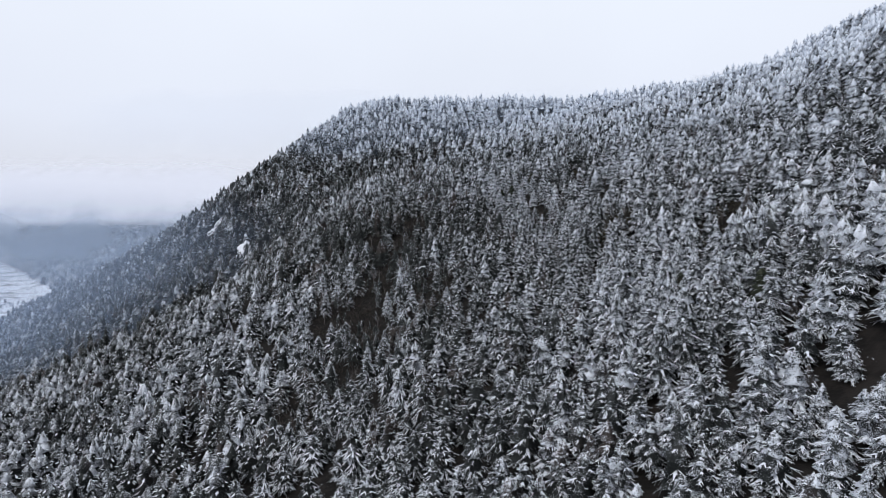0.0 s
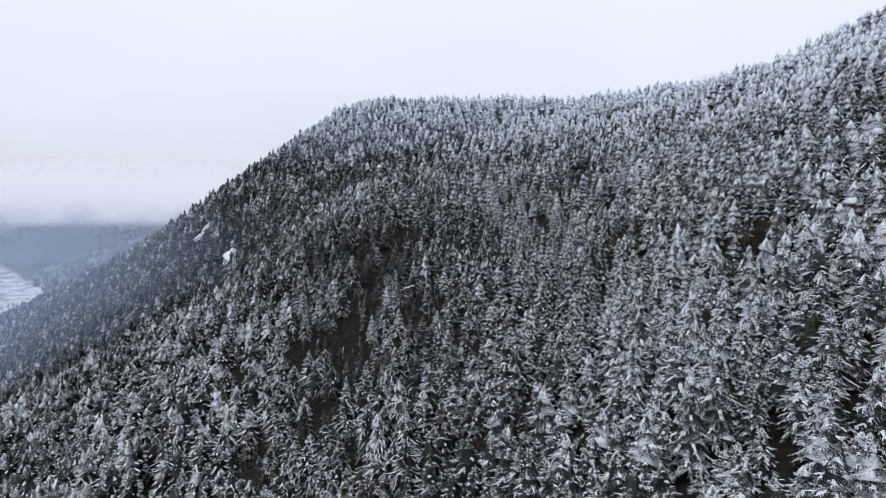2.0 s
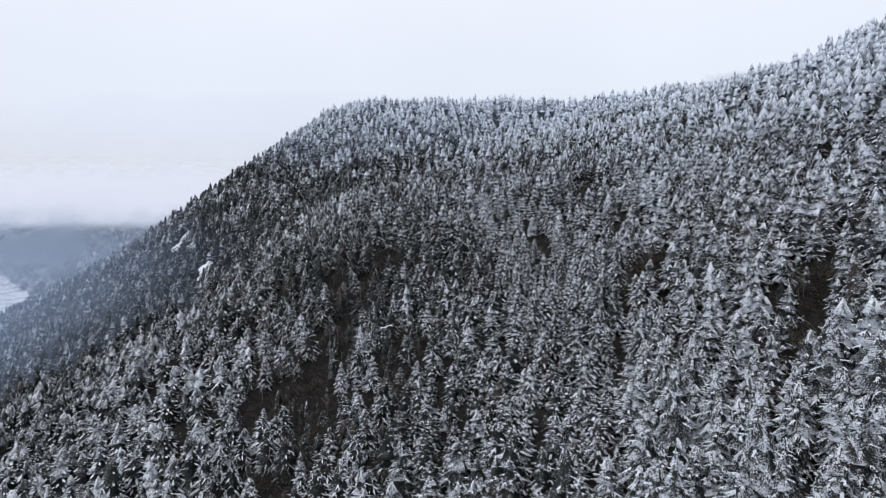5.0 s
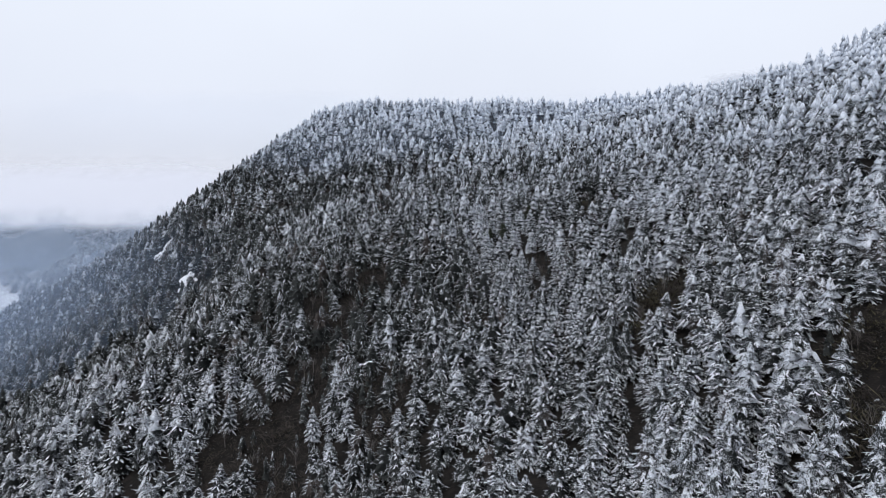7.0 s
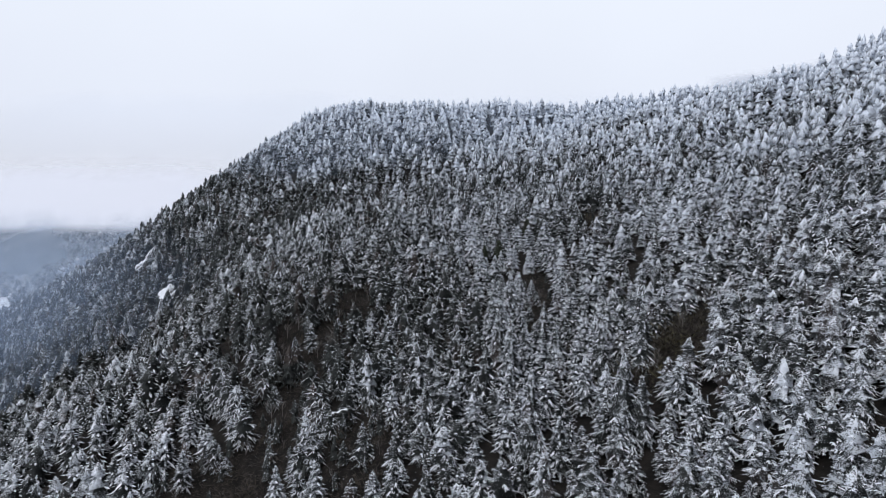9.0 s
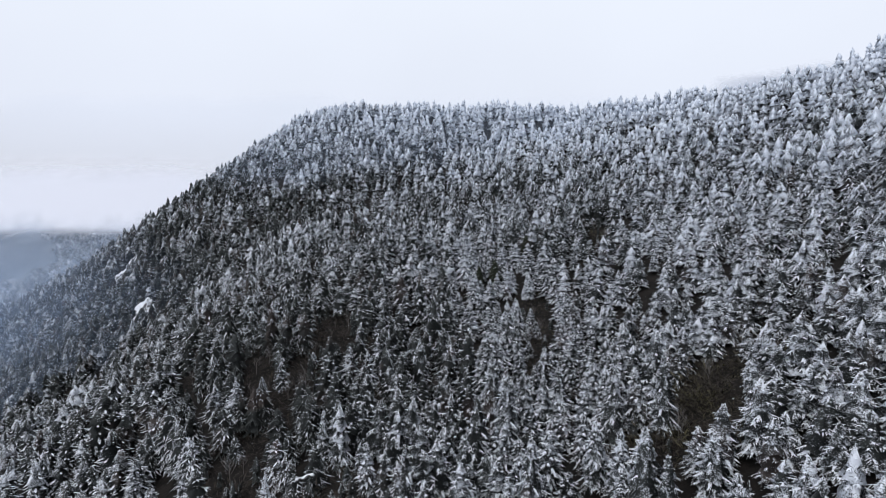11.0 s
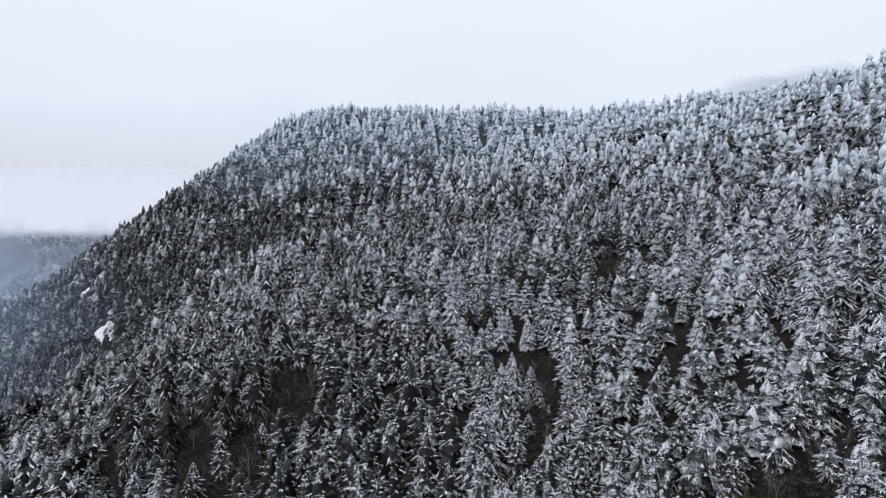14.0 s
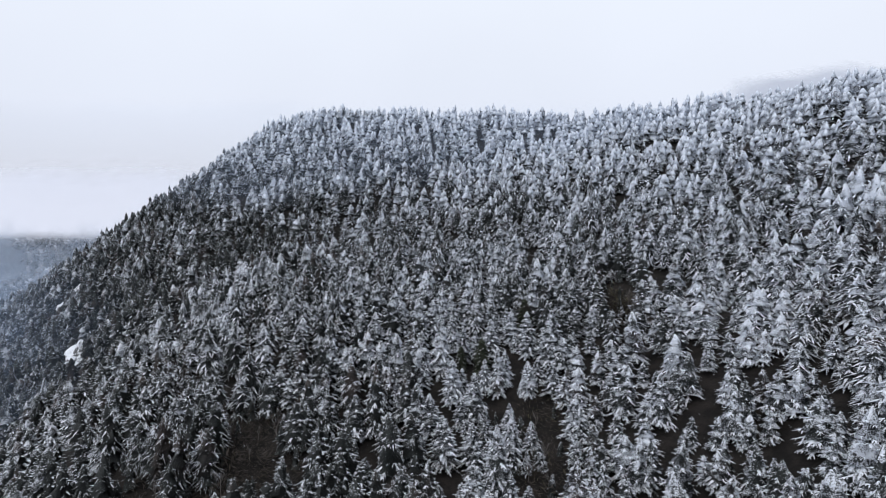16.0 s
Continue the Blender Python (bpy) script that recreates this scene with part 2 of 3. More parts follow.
def crown_shape(rng, height, radius, tiers, pairs, base=0.14, shape=0.9, load=1.0):
    """A conifer's crown: whorls of drooping boughs round close inner skirts; a bough is a spray with that many pairs of fingers along it."""
    sp = Spray()
    turn = rng.random() * math.tau
    most = 9 if pairs == 0 else 8 if pairs < 4 else 9

    def reach(f):
        return radius * (1 - f) ** (0.88 * shape) * min(1.0, 0.7 + 0.9 * f)

    for t in range(tiers):
        f0 = (t + 0.5) / tiers
        count = max(5, round(most * (1 - f0) ** 0.4))
        shed = rng.random() < 0.1
        for k in range(count):
            f = min(0.97, max(0.0, f0 + 0.9 * (rng.random() - 0.5) / tiers))
            a = turn + t * 1.27 + (k + 0.6 * (rng.random() - 0.5)) * math.tau / count
            z = height * (base + (1 - base) * f)
            length = reach(f) * (0.7 + 0.5 * rng.random()) + 0.1 + 0.3 * (1 - f)
            rise = -0.34 + 0.6 * f**2 + 0.26 * (rng.random() - 0.5)
            way = Vector((math.cos(a), math.sin(a), rise)).normalized()
            sag = length * (0.06 + 0.14 * rng.random()) * (1.1 - 0.8 * f)
            # less snow lower down, which also paints the shade between trees into the crown
            snow = load * (0.5 + 0.95 * rng.random()) - 1.5 * (1 - f) ** 1.7 + 0.3 - 0.4 * f**3 - (0.6 if shed else 0.0)
            root = Vector((0, 0, z))
            if pairs == 0:
                way = Vector((way.x, way.y, way.z + 0.5 * (rng.random() - 0.5))).normalized()
                sp.add(root + way * ((0.16 + 0.28 * rng.random()) * length), way, length * 0.62, length * 0.15 + 0.14, sag, snow + 0.05)
                continue
            sp.add(root + way * (0.1 * length), way, 0.92 * length, 0.13 * length + 0.1, sag, snow)
            for j in range(pairs):
                q = 0.22 + 0.70 * (j + 0.6 * rng.random()) / pairs
                at = root + way * (q * length) - Vector((0, 0, sag * q * q))
                for wing in (-1, 1):
                    b = a + wing * (0.45 + 0.65 * rng.random())
                    side = Vector((math.cos(b), math.sin(b), rise - 0.12 + 0.5 * (rng.random() - 0.5))).normalized()
                    ln = length * (1.2 - q) * (0.72 if pairs == 1 else 0.8) / pairs**0.75 * (0.65 + 0.7 * rng.random()) + 0.16
                    sp.add(at, side, ln, ln * 0.19 + 0.04, ln * (0.12 + 0.3 * rng.random()), snow * (0.5 + 0.8 * rng.random()) - 0.5 * max(0.0, 0.5 - q))
        for k in range(3 if pairs > 3 else 0):
            a = turn + t * 0.8 + (k + rng.random()) * math.tau / 4
            z = height * (base + (1 - base) * (f0 + 0.8 * (rng.random() - 0.5) / tiers))
            way = Vector((math.cos(a), math.sin(a), 0.25 - 0.5 * rng.random())).normalized()
            ln = reach(f0) * (0.3 + 0.2 * rng.random()) + 0.25
            # inner sprays follow the same painted darkening towards the base
            sp.add(Vector((0, 0, z)), way, ln, 0.4 * ln + 0.1, 0.25 * ln, load * (0.2 + 0.9 * rng.random()) - 1.15 * (1 - f0) ** 1.7)
    # the close inside of the crown: skirts of twigs, one above the other
    sides, skirts = (5, 2) if tiers < 5 else (5, 4) if tiers < 7 else (6, 4) if pairs == 0 else (8, 5) if pairs < 4 else (12, 7)
    n = len(sp.v)
    for k in range(skirts):
        for rim in (True, False):
            f = (k + (0.0 if rim else 0.82)) / skirts
            for i in range(sides):
                a = turn + (i + 0.5 * (k % 2) + 0.5 * (rng.random() - 0.5)) * math.tau / sides
                tip = rim and i % 2 == 0
                r = reach(f) * ((0.72 if tip else 0.50 if rim else 0.34) + 0.24 * rng.random() * (1.0 if rim else 0.5))
                sp.v.append(Vector((r * math.cos(a), r * math.sin(a), height * (base + (1 - base) * (f + (0.5 * (rng.random() - 0.5) - (0.12 if tip else 0.0)) / skirts)))))
                # low and inner twigs carry less snow, doubling as shade in the recesses
                sp.s.append((load * (0.45 + 0.7 * rng.random()) + (0.95 if tip else 0.42) if rim else 0.7 * load * rng.random() + 0.12) - 1.45 * (1 - f) ** 1.4 - 0.9 * f**3)
    sp.v.append(Vector((0, 0, 0.985 * height)))
    sp.s.append(0.1 * load)
    last = n + sides * (2 * skirts - 1)
    for k in range(2 * skirts - 1):
        for i in range(sides):
            p, q = n + k * sides + i, n + k * sides + (i + 1) % sides
            sp.f += [(p, q, q + sides), (p, q + sides, p + sides)]
    sp.f += [(last + i, last + (i + 1) % sides, len(sp.v) - 1) for i in range(sides)]
    return sp.arrays()


def trunk_shape(height, r, sides=7, lean=0.0):
    v, f = [], []
    for k, q in enumerate((-0.08, 0.03, 0.3, 0.65, 0.97)):
        rr = r * (1.35 if k == 0 else 1.0 - 0.93 * max(q, 0))
        for i in range(sides):
            a = i * math.tau / sides
            v.append((rr * math.cos(a) + lean * q * q, rr * math.sin(a), q * height))
    for k in range(4):
        for i in range(sides):
            a, b = k * sides + i, k * sides + (i + 1) % sides
            f.append((a, b, b + sides, a + sides))
    return np.array(v), np.array(f)


# ---- trees: where they stand ----
# single firs standing free in the openings: x, y, height, width to height, snow
HEROES = ((-15, 208.5, 9.2, 0.24, 3), (3.2, 206.5, 9.0, 0.30, 3), (-18.5, 198, 8.0, 0.34, 3), (-10.2, 194, 8.5, 0.36, 3), (-7, 221, 7.5, 0.32, 4), (-36, 242, 8.5, 0.46, 3), (-30.5, 240, 9.0, 0.44, 3),
          (51.5, 199, 9.5, 0.36, 4), (43.3, 194, 8.0, 0.36, 3), (39.7, 202.5, 8.5, 0.36, 3), (64.8, 197.5, 9.0, 0.27, 5), (32.5, 213, 9.5, 0.44, 3), (26, 225.5, 9.5, 0.46, 2), (-15.6, 253, 9.5, 0.42, 0),
          (-5.4, 246, 8.5, 0.44, 3), (-31, 190, 8.8, 0.42, 2), (-20.7, 163, 8.5, 0.26, 3), (-17, 174, 8.5, 0.34, 2))
# firs of usual size that stand in loose groups along the gully
GROVE = ((-25, 241.5), (1.2, 188), (-1, 243.5), (-44.4, 221), (58.8, 211.5), (-38, 215), (-41, 209), (-38.5, 184), (-48, 201), (-28.5, 143), (-51, 253.5), (35, 206.6), (-35, 187), (-22, 247), (4, 241))
rs = np.random.RandomState(11)
# openings in the stand: x, y, radius
GAPS = ((-10, 262, 8.5), (-18, 243, 6.5), (-23, 224, 7.4), (-23, 207, 8.2), (-24, 192, 7.6), (-22, 178, 7.4), (-28, 160, 7.4), (-43, 152, 6), (-36, 200, 8.8), (-3, 201, 8.1),
        (-1, 187, 5.4), (40, 250, 4.2), (38, 240, 3.8), (40, 257, 3.4), (57, 197, 6.2), (47, 196, 4.4), (60, 207, 5), (71, 206, 4), (73, 154, 4.2), (63, 141, 5.2),
        (-63, 219, 6.6), (-26, 244, 6.4), (-47, 262, 5.2), (-30, 256, 4.6), (-16, 272, 4.6), (66, 293, 5.4), (-28, 327, 5.4), (-44, 313, 4.8), (8, 128, 5.4), (-32, 146, 6),
        (43, 266, 4.2), (-74, 314, 4.2), (-12, 255, 6))
# groups of trees that have shed their snow
DARK_GROUPS = ((77, 162, 7.2), (94, 141, 7.2), (65, 140, 8.4), (103, 208, 7.2), (112, 275, 7.2), (72, 311, 7.2), (92, 196, 5.0), (36, 150, 4.5), (20, 250, 4.0), (58, 128, 5.0))
SNOW_SPOTS = ((-139.5, 419, 8.5), (-192, 508, 7.6), (-190, 494, 7.6))

gu, gv = np.meshgrid(np.arange(-660, 660, 4.3), np.arange(-660, 660, 4.0))
gu = (gu + 2.15 * (np.arange(gu.shape[0]) % 2)[:, None]).ravel() + rs.uniform(-2.2, 2.2, gu.size)
gv = gv.ravel() + rs.uniform(-2.0, 2.0, gu.size)
sx, sy = -80 + 0.84 * gu - 0.54 * gv, 350 + 0.54 * gu + 0.84 * gv
inside = (sx > -560) & (sx < 400) & (sy > -60) & (sy < 760)
sx, sy = sx[inside], sy[inside]
keep = rs.random_sample(sx.size) > 0.05
open_to = np.full(sx.size, 9.0)
for a, b, r in GAPS:
    open_to = np.minimum(open_to, np.hypot(sx - a, (sy - b) * 0.75) / r)
in_gap = open_to < 1.0
keep &= rs.random_sample(sx.size) < np.clip((open_to - 0.68) / 0.4, 0.2, 1.0)
for a, b, *_ in HEROES + GROVE:
    keep &= np.hypot(sx - a, sy - b) > 3.6
for a, b, r in SNOW_SPOTS:
    q = math.hypot(a, b - 60)
    ahead, aside = -((sx - a) * a + (sy - b) * (b - 60)) / q, np.abs((sx - a) * (b - 60) - (sy - b) * a) / q
    keep &= ~((ahead > -r * 0.6) & (ahead < 14) & (aside < r * 0.8))
sz = ground_z(sx, sy)
keep &= (sz > 3) & (sy < np.where(sx > -50, 612 - 0.55 * sx, 639 - 0.25 * (sx + 50)))
# broader and fewer trees higher up and on the shoulder towards the valley
along = np.clip((sy - 66) / 172, 0, 1)
away = step(np.hypot(sx - (34 + 18 * along), sy - (66 + 172 * along)), 30, 120)
shoulder = step(-sx, 70, 140)
keep &= rs.random_sample(sx.size) < (1 - 0.36 * away) * (1 - 0.06 * shoulder)
sx, sy, sz, away, shoulder = sx[keep], sy[keep], sz[keep], away[keep], shoulder[keep]
in_gap = in_gap[keep]
lump = np.sin(sx * 0.045 + 2 * np.sin(sy * 0.03)) + np.sin(sy * 0.06 + sx * 0.02)
s_h = 8.3 + 1.2 * away + (1.1 - 0.3 * away) * lump + rs.normal(0, 1.0, sx.size) * (1.6 + 0.2 * away)
s_h = np.clip(s_h * np.where(rs.random_sample(sx.size) < 0.06, 1.25, 1.0), 4.5, 15.0)
s_h = s_h * (1 + 0.1 * shoulder)
s_h = np.where(in_gap & (rs.random_sample(sx.size) < 0.75), s_h * rs.uniform(0.4, 0.78, sx.size), s_h)
for a, b, r in SNOW_SPOTS:
    # saplings on the slope below each bluff
    q = math.hypot(a, b - 60)
    wx, wy = -a / q, -(b - 60) / q
    ahead, aside = (sx - a) * wx + (sy - b) * wy, np.abs((sx - a) * wy - (sy - b) * wx)
    below = (ahead > -2) & (ahead < 34) & (aside < r * 0.9)
    s_h = np.where(below, np.minimum(s_h, 2.0 + 0.22 * np.clip(ahead, 0, None)), s_h)
s_w = np.minimum(s_h * rs.uniform(0.38, 0.52, sx.size), rs.uniform(3.3, 4.5, sx.size)) * (1 + 0.04 * shoulder)
s_turn = rs.uniform(0, math.tau, sx.size)

# where more or less snow has stayed on the trees: a dark gully, a white upper flank
s_load = -0.36 * np.exp(-(((sx + 22) / 40) ** 2)) * step(sy, 80, 110) * (1 - step(sy, 270, 330)) - 0.34 * np.exp(-(((sx - 10) / 55) ** 2) - ((sy - 268) / 45) ** 2) + 0.18 * step(sx, 20, 95) * (1 - step(sy, 210, 290)) - (0.18 + 0.2 * step(sy, 270, 350)) * step(-sx, 15, 110)
s_load += 0.5 * np.exp(-(((sx - 74) / 13) ** 2) - ((sy - 100) / 22) ** 2)
s_load -= 0.15 * step(sy, 290, 350) * (1 - step(sy, 480, 540)) * (1 - step(sx, 40, 120)) + 0.25 * np.exp(-(((sx - 5) / 35) ** 2) - ((sy - 125) / 35) ** 2)
s_load -= 0.42 * np.exp(-(((sx + 62) / 38) ** 2) - ((sy - 255) / 50) ** 2) + 0.1 * step(-sx, 0, 60) * step(sy, 240, 300) + 0.3 * in_gap
s_load -= 0.17 * (1 - step(sy, 135, 185)) + 0.10 * (1 - step(sy, 280, 340)) + 0.25 * np.exp(-(((sx + 12) / 22) ** 2) - ((sy - 255) / 22) ** 2)
s_load += 0.10 * away + 0.35 * np.exp(-(((sx - 50) / 45) ** 2) - ((sy - 440) / 55) ** 2)
s_load += 0.18 * step(sx, 60, 110) * step(sy, 180, 230) - 0.12 * step(-sx, 110, 200) - 0.1 * step(-sx, 0, 60) * step(sy, 190, 240)
s_load += rs.normal(0, 0.32, sx.size) - 0.14 * step(sy, 310, 350) * (1 - step(sy, 410, 460)) + 0.1 * step(sy, 190, 220) * (1 - step(sy, 280, 310)) - 0.16 * np.exp(-(((sx - 8) / 50) ** 2) - ((sy - 262) / 32) ** 2) + 0.22 * np.exp(-(((sx - 58) / 25) ** 2) - ((sy - 104) / 25) ** 2)
s_load += 0.3 * np.exp(-(((sx - 30) / 60) ** 2) - ((sy - 445) / 40) ** 2) - 0.18 * np.exp(-(((sx + 5) / 42) ** 2) - ((sy - 215) / 40) ** 2) - 0.1 * np.exp(-(((sx + 70) / 40) ** 2) - ((sy - 255) / 40) ** 2) + 0.14 * np.exp(-(((sx - 72) / 16) ** 2) - ((sy - 168) / 18) ** 2)
s_load += 0.12 * np.sin(sx * 0.05 + sy * 0.021) * np.sin(sy * 0.043 - sx * 0.017)
# patches of the slope with more or less snow on the trees: x, y, amount
for a, b, k in ((32, 95, -0.08), (74, 95, 0.13), (-10, 141, 0.09), (32, 141, -0.08), (74, 141, 0.09), (-52, 187, -0.17), (32, 187, 0.09), (74, 187, 0.04), (116, 187, 0.10), (-94, 233, 0.05),
            (-52, 233, -0.04), (-10, 233, 0.13), (32, 233, -0.18), (74, 233, 0.10), (116, 233, 0.11), (-10, 279, -0.05), (32, 279, -0.07), (74, 279, -0.04), (-52, 325, -0.09), (32, 325, 0.06),
            (74, 325, -0.04), (-52, 371, -0.04), (116, 371, -0.05), (-220, 417, -0.05), (-178, 417, -0.18), (-136, 417, -0.16), (-52, 417, 0.09), (-10, 417, -0.08), (-94, 463, -0.06), (-10, 463, -0.08)):
    s_load += k * np.exp(-((sx - a) ** 2 + (sy - b) ** 2) / 34.0**2)

rim = np.zeros(sx.size, bool)
for a, b, r in GAPS:
    rim |= np.hypot(sx - a, (sy - b) * 0.75) < 1.25 * r
s_load -= 0.16 * rim
for a, b, r in DARK_GROUPS:
    s_load -= 0.75 * np.exp(-((np.hypot(sx - a, sy - b) / r) ** 4))

s_load = 0.62 * s_load + 0.2
s_load -= 0.16 * np.exp(-(((sx + 24) / 17) ** 2)) * step(sy, 130, 160) * (1 - step(sy, 255, 285))
s_load -= 0.28 * np.exp(-(((sx + 20) / 24) ** 2) - ((sy - 165) / 24) ** 2)
s_load += 0.3 * np.exp(-(((sx - 48) / 20) ** 2) - ((sy - 106) / 24) ** 2)
s_load -= 0.25 * np.exp(-(((sx + 3) / 30) ** 2) - ((sy - 243) / 24) ** 2)
s_load -= 0.1 * np.exp(-(((sx - 36) / 20) ** 2) - ((sy - 224) / 18) ** 2)
s_load += 0.25 * np.exp(-(((sx + 85) / 32) ** 2) - ((sy - 192) / 32) ** 2)
s_load += 0.13 * (1 - step(sy, 320, 420))
s_load += 0.1 * step(sx, 10, 50) * (1 - step(sy, 230, 300))
s_load += 0.28 * np.exp(-(((sx - 35) / 18) ** 2) - ((sy - 178) / 24) ** 2)
s_load += 0.12 * np.exp(-(((sx - 57) / 16) ** 2) - ((sy - 138) / 18) ** 2)
s_load += 0.08 * np.exp(-(((sx - 20) / 50) ** 2) - ((sy - 290) / 40) ** 2)

# zones of the plan: along the flank below the way, round it, and the rest of the mountain
along = np.clip((sy - 100) / 190, 0, 1)
dist = np.hypot(sx - (46 - 14 * along), sy - (100 + 190 * along))
order = np.argsort(dist)
near, rest = order[:286], order[286:]
outer = (sx[rest] < -0.78 * sy[rest] - 20) | (sx[rest] > 0.80 * sy[rest] + 30)
edge, rest = rest[outer], rest[~outer]
edge = edge[(sx[edge] > -0.78 * sy[edge] - 60) & (sx[edge] < 0.80 * sy[edge] + 65)]
middle = rest[dist[rest] < 46]
mid = rest[(dist[rest] >= 46) & (dist[rest] < 85)]
upper = rest[(dist[rest] >= 85) & (dist[rest] < 150)]
far = rest[dist[rest] >= 150]


def forest(name, which, shapes, label, material):
    """One mesh of many trees, each a turned and stretched copy of a shape of unit height and radius."""
    vs, fs, ss, n = [], [], [], 0
    pick = rs.randint(0, len(shapes), len(which))
    for k, (v, f, s) in enumerate(shapes):
        w = which[pick == k]
        c, d = np.cos(s_turn[w])[:, None], np.sin(s_turn[w])[:, None]
        r, h = s_w[w][:, None], s_h[w][:, None]
        x = (v[:, 0] * c - v[:, 1] * d) * r + sx[w][:, None]
        y = (v[:, 0] * d + v[:, 1] * c) * r + sy[w][:, None]
        z = v[:, 2] * h + sz[w][:, None] - 0.2
        x = x + v[:, 2] * h * rs.normal(0, 0.03, (len(w), 1))
        y = y + v[:, 2] * h * rs.normal(0, 0.03, (len(w), 1))
        vs.append(np.stack([x, y, z], -1).reshape(-1, 3))
        fs.append((f[None] + (np.arange(len(w)) * len(v))[:, None, None] + n).reshape(-1, 3))
        ss.append((s[None] * rs.uniform(0.6, 1.3, len(w))[:, None] + s_load[w][:, None]).ravel())
        n += len(w) * len(v)
    me = mesh_from(name, np.concatenate(vs), np.concatenate(fs), material, {"snow": np.concatenate(ss)})
    return tagged(new(name, me), label, "forest", kind="stuff")


def unit_shapes(seed, count, tiers, pairs):
    out = []
    for k in range(count):
        rng = random.Random(seed + k)
        v, f, s = crown_shape(rng, TALL, WIDE, tiers, pairs, shape=rng.uniform(0.68, 1.0) - (0.2 if pairs == 0 else 0.0))
        out.append((v / np.array([WIDE, WIDE, TALL]), f, s))
    return out


forest("mountain_forest", far, unit_shapes(100, 24, 6, 0), "dense snow-dusted conifer forest covering the mountain up to its ridge", NEEDLES)
forest("upper_forest", upper, unit_shapes(600, 16, 9, 0), "snow-dusted conifers standing close on the upper flank", NEEDLES)
forest("border_forest", edge, unit_shapes(400, 6, 3, 0), "snow-dusted conifers on the slopes beside the flank", NEEDLES)
forest("flank_forest", middle, unit_shapes(300, 14, 8, 3), "snow-covered conifers crowding the steep flank below the ridge", NEEDLES)
forest("hillside_forest", mid, unit_shapes(200, 14, 9, 1), "dense conifer forest with snow on its branches on the flank", NEEDLES)


def understory():
    """Young firs standing between the grown ones."""
    global sx, sy, sz, s_h, s_w, s_turn, s_load
    grown = sx, sy, sz, s_h, s_w, s_turn, s_load
    ux, uy = np.meshgrid(np.arange(-75, 150, 5.2), np.arange(55, 330, 4.7))
    ux, uy = ux.ravel() + rs.uniform(-2.5, 2.5, ux.size), uy.ravel() + rs.uniform(-2.3, 2.3, uy.size)
    deep = np.full(ux.size, 9.0)
    for a, b, r in GAPS:
        deep = np.minimum(deep, np.hypot(ux - a, (uy - b) * 0.75) / r)
    seen = (deep < 2.2) & (ux < 0.8 * uy + 20) & (ux > -0.75 * uy) & (rs.random_sample(ux.size) < np.clip((deep - 0.8) / 0.3, np.where(ux < 42, 0.55, 0.25), 1.0))
    sx, sy = ux[seen], uy[seen]
    sz = ground_z(sx, sy)
    s_h = rs.uniform(2.4, 5.6, sx.size) * np.where(sx < 30, 1.15, 0.9)
    s_w = s_h * rs.uniform(0.26, 0.40, sx.size)
    s_turn = rs.uniform(0, math.tau, sx.size)
    s_load = np.where(deep[seen] < 1.3, -0.75, -0.3) + rs.normal(0, 0.15, sx.size)
    forest("understory", np.arange(sx.size), unit_shapes(500, 8, 4, 0), "young dark firs filling the spaces between grown trees", NEEDLES)
    sx, sy, sz, s_h, s_w, s_turn, s_load = grown


understory()


def part(name, me, parent, label=""):
    ob = new(name, me)
    ob.parent = parent
    return tagged(ob, label)


def fir(seed, name, height, radius, tiers, material, label, shape, load=1.0):
    """A single conifer: trunk and crown under an empty at its foot."""
    rng = random.Random(seed)
    root = new(name)
    root.empty_display_size = 1.0
    v, f = trunk_shape(height, height * 0.014)
    part("trunk", mesh_from("trunk", v, f, BARK), root)
    v, f, s = crown_shape(rng, height, radius, tiers, 5, shape=shape, load=load)
    part("crown", mesh_from("crown", v, f, material, {"snow": s + 0.18}), root)
    return tagged(root, label, "tree", "conifers on the flank")


def stand(i, s=1.0):
    """The pose of tree i: its foot, turn and size."""
    k = s_h[i] / TALL * s
    w = s_w[i] / WIDE * s
    return pose(sx[i], sy[i], sz[i] - 0.2, 0, 0, math.degrees(s_turn[i])) @ Matrix.Diagonal((w, w, k, 1))


KINDS = [
    fir(4, "fir_tree", TALL, WIDE, 11, NEEDLES, "grey-green fir with a light dusting of snow", 0.92, 0.8),
    fir(2, "fir_tree", TALL, WIDE, 11, NEEDLES, "snow-dusted fir with a pointed top among its neighbours", 0.85, 0.9),
    fir(3, "fir_tree", TALL, WIDE, 11, NEEDLES, "broad snowy fir with white clumps on dark green boughs", 0.78, 1.0),
    fir(5, "fir_tree", TALL, WIDE, 11, NEEDLES, "full fir with frosted branch tips on the steep flank", 0.98, 1.1),
    fir(1, "fir_tree", TALL, WIDE, 11, NEEDLES, "tall narrow fir with thick snow on its drooping branches", 0.92, 1.14),
    fir(7, "fir_tree", TALL, WIDE, 11, NEEDLES, "heavily snowed white fir with bowed boughs", 0.82, 1.22),
    fir(6, "pine_tree", TALL, WIDE, 11, NEEDLES_DARK, "dark olive-green conifer almost free of snow", 0.65, 0.6),
]
used = set()
for n, i in enumerate(near):
    k = int(np.clip(round(2.3 + 4.0 * s_load[i] + rs.normal(0, 1.1)), 0, 5))
    if s_load[i] < -0.55 or n % 40 == 9:
        k = 6
    if k in used:
        copy_thing(KINDS[k], stand(i))
    else:
        used.add(k)
        KINDS[k].matrix_basis = stand(i)
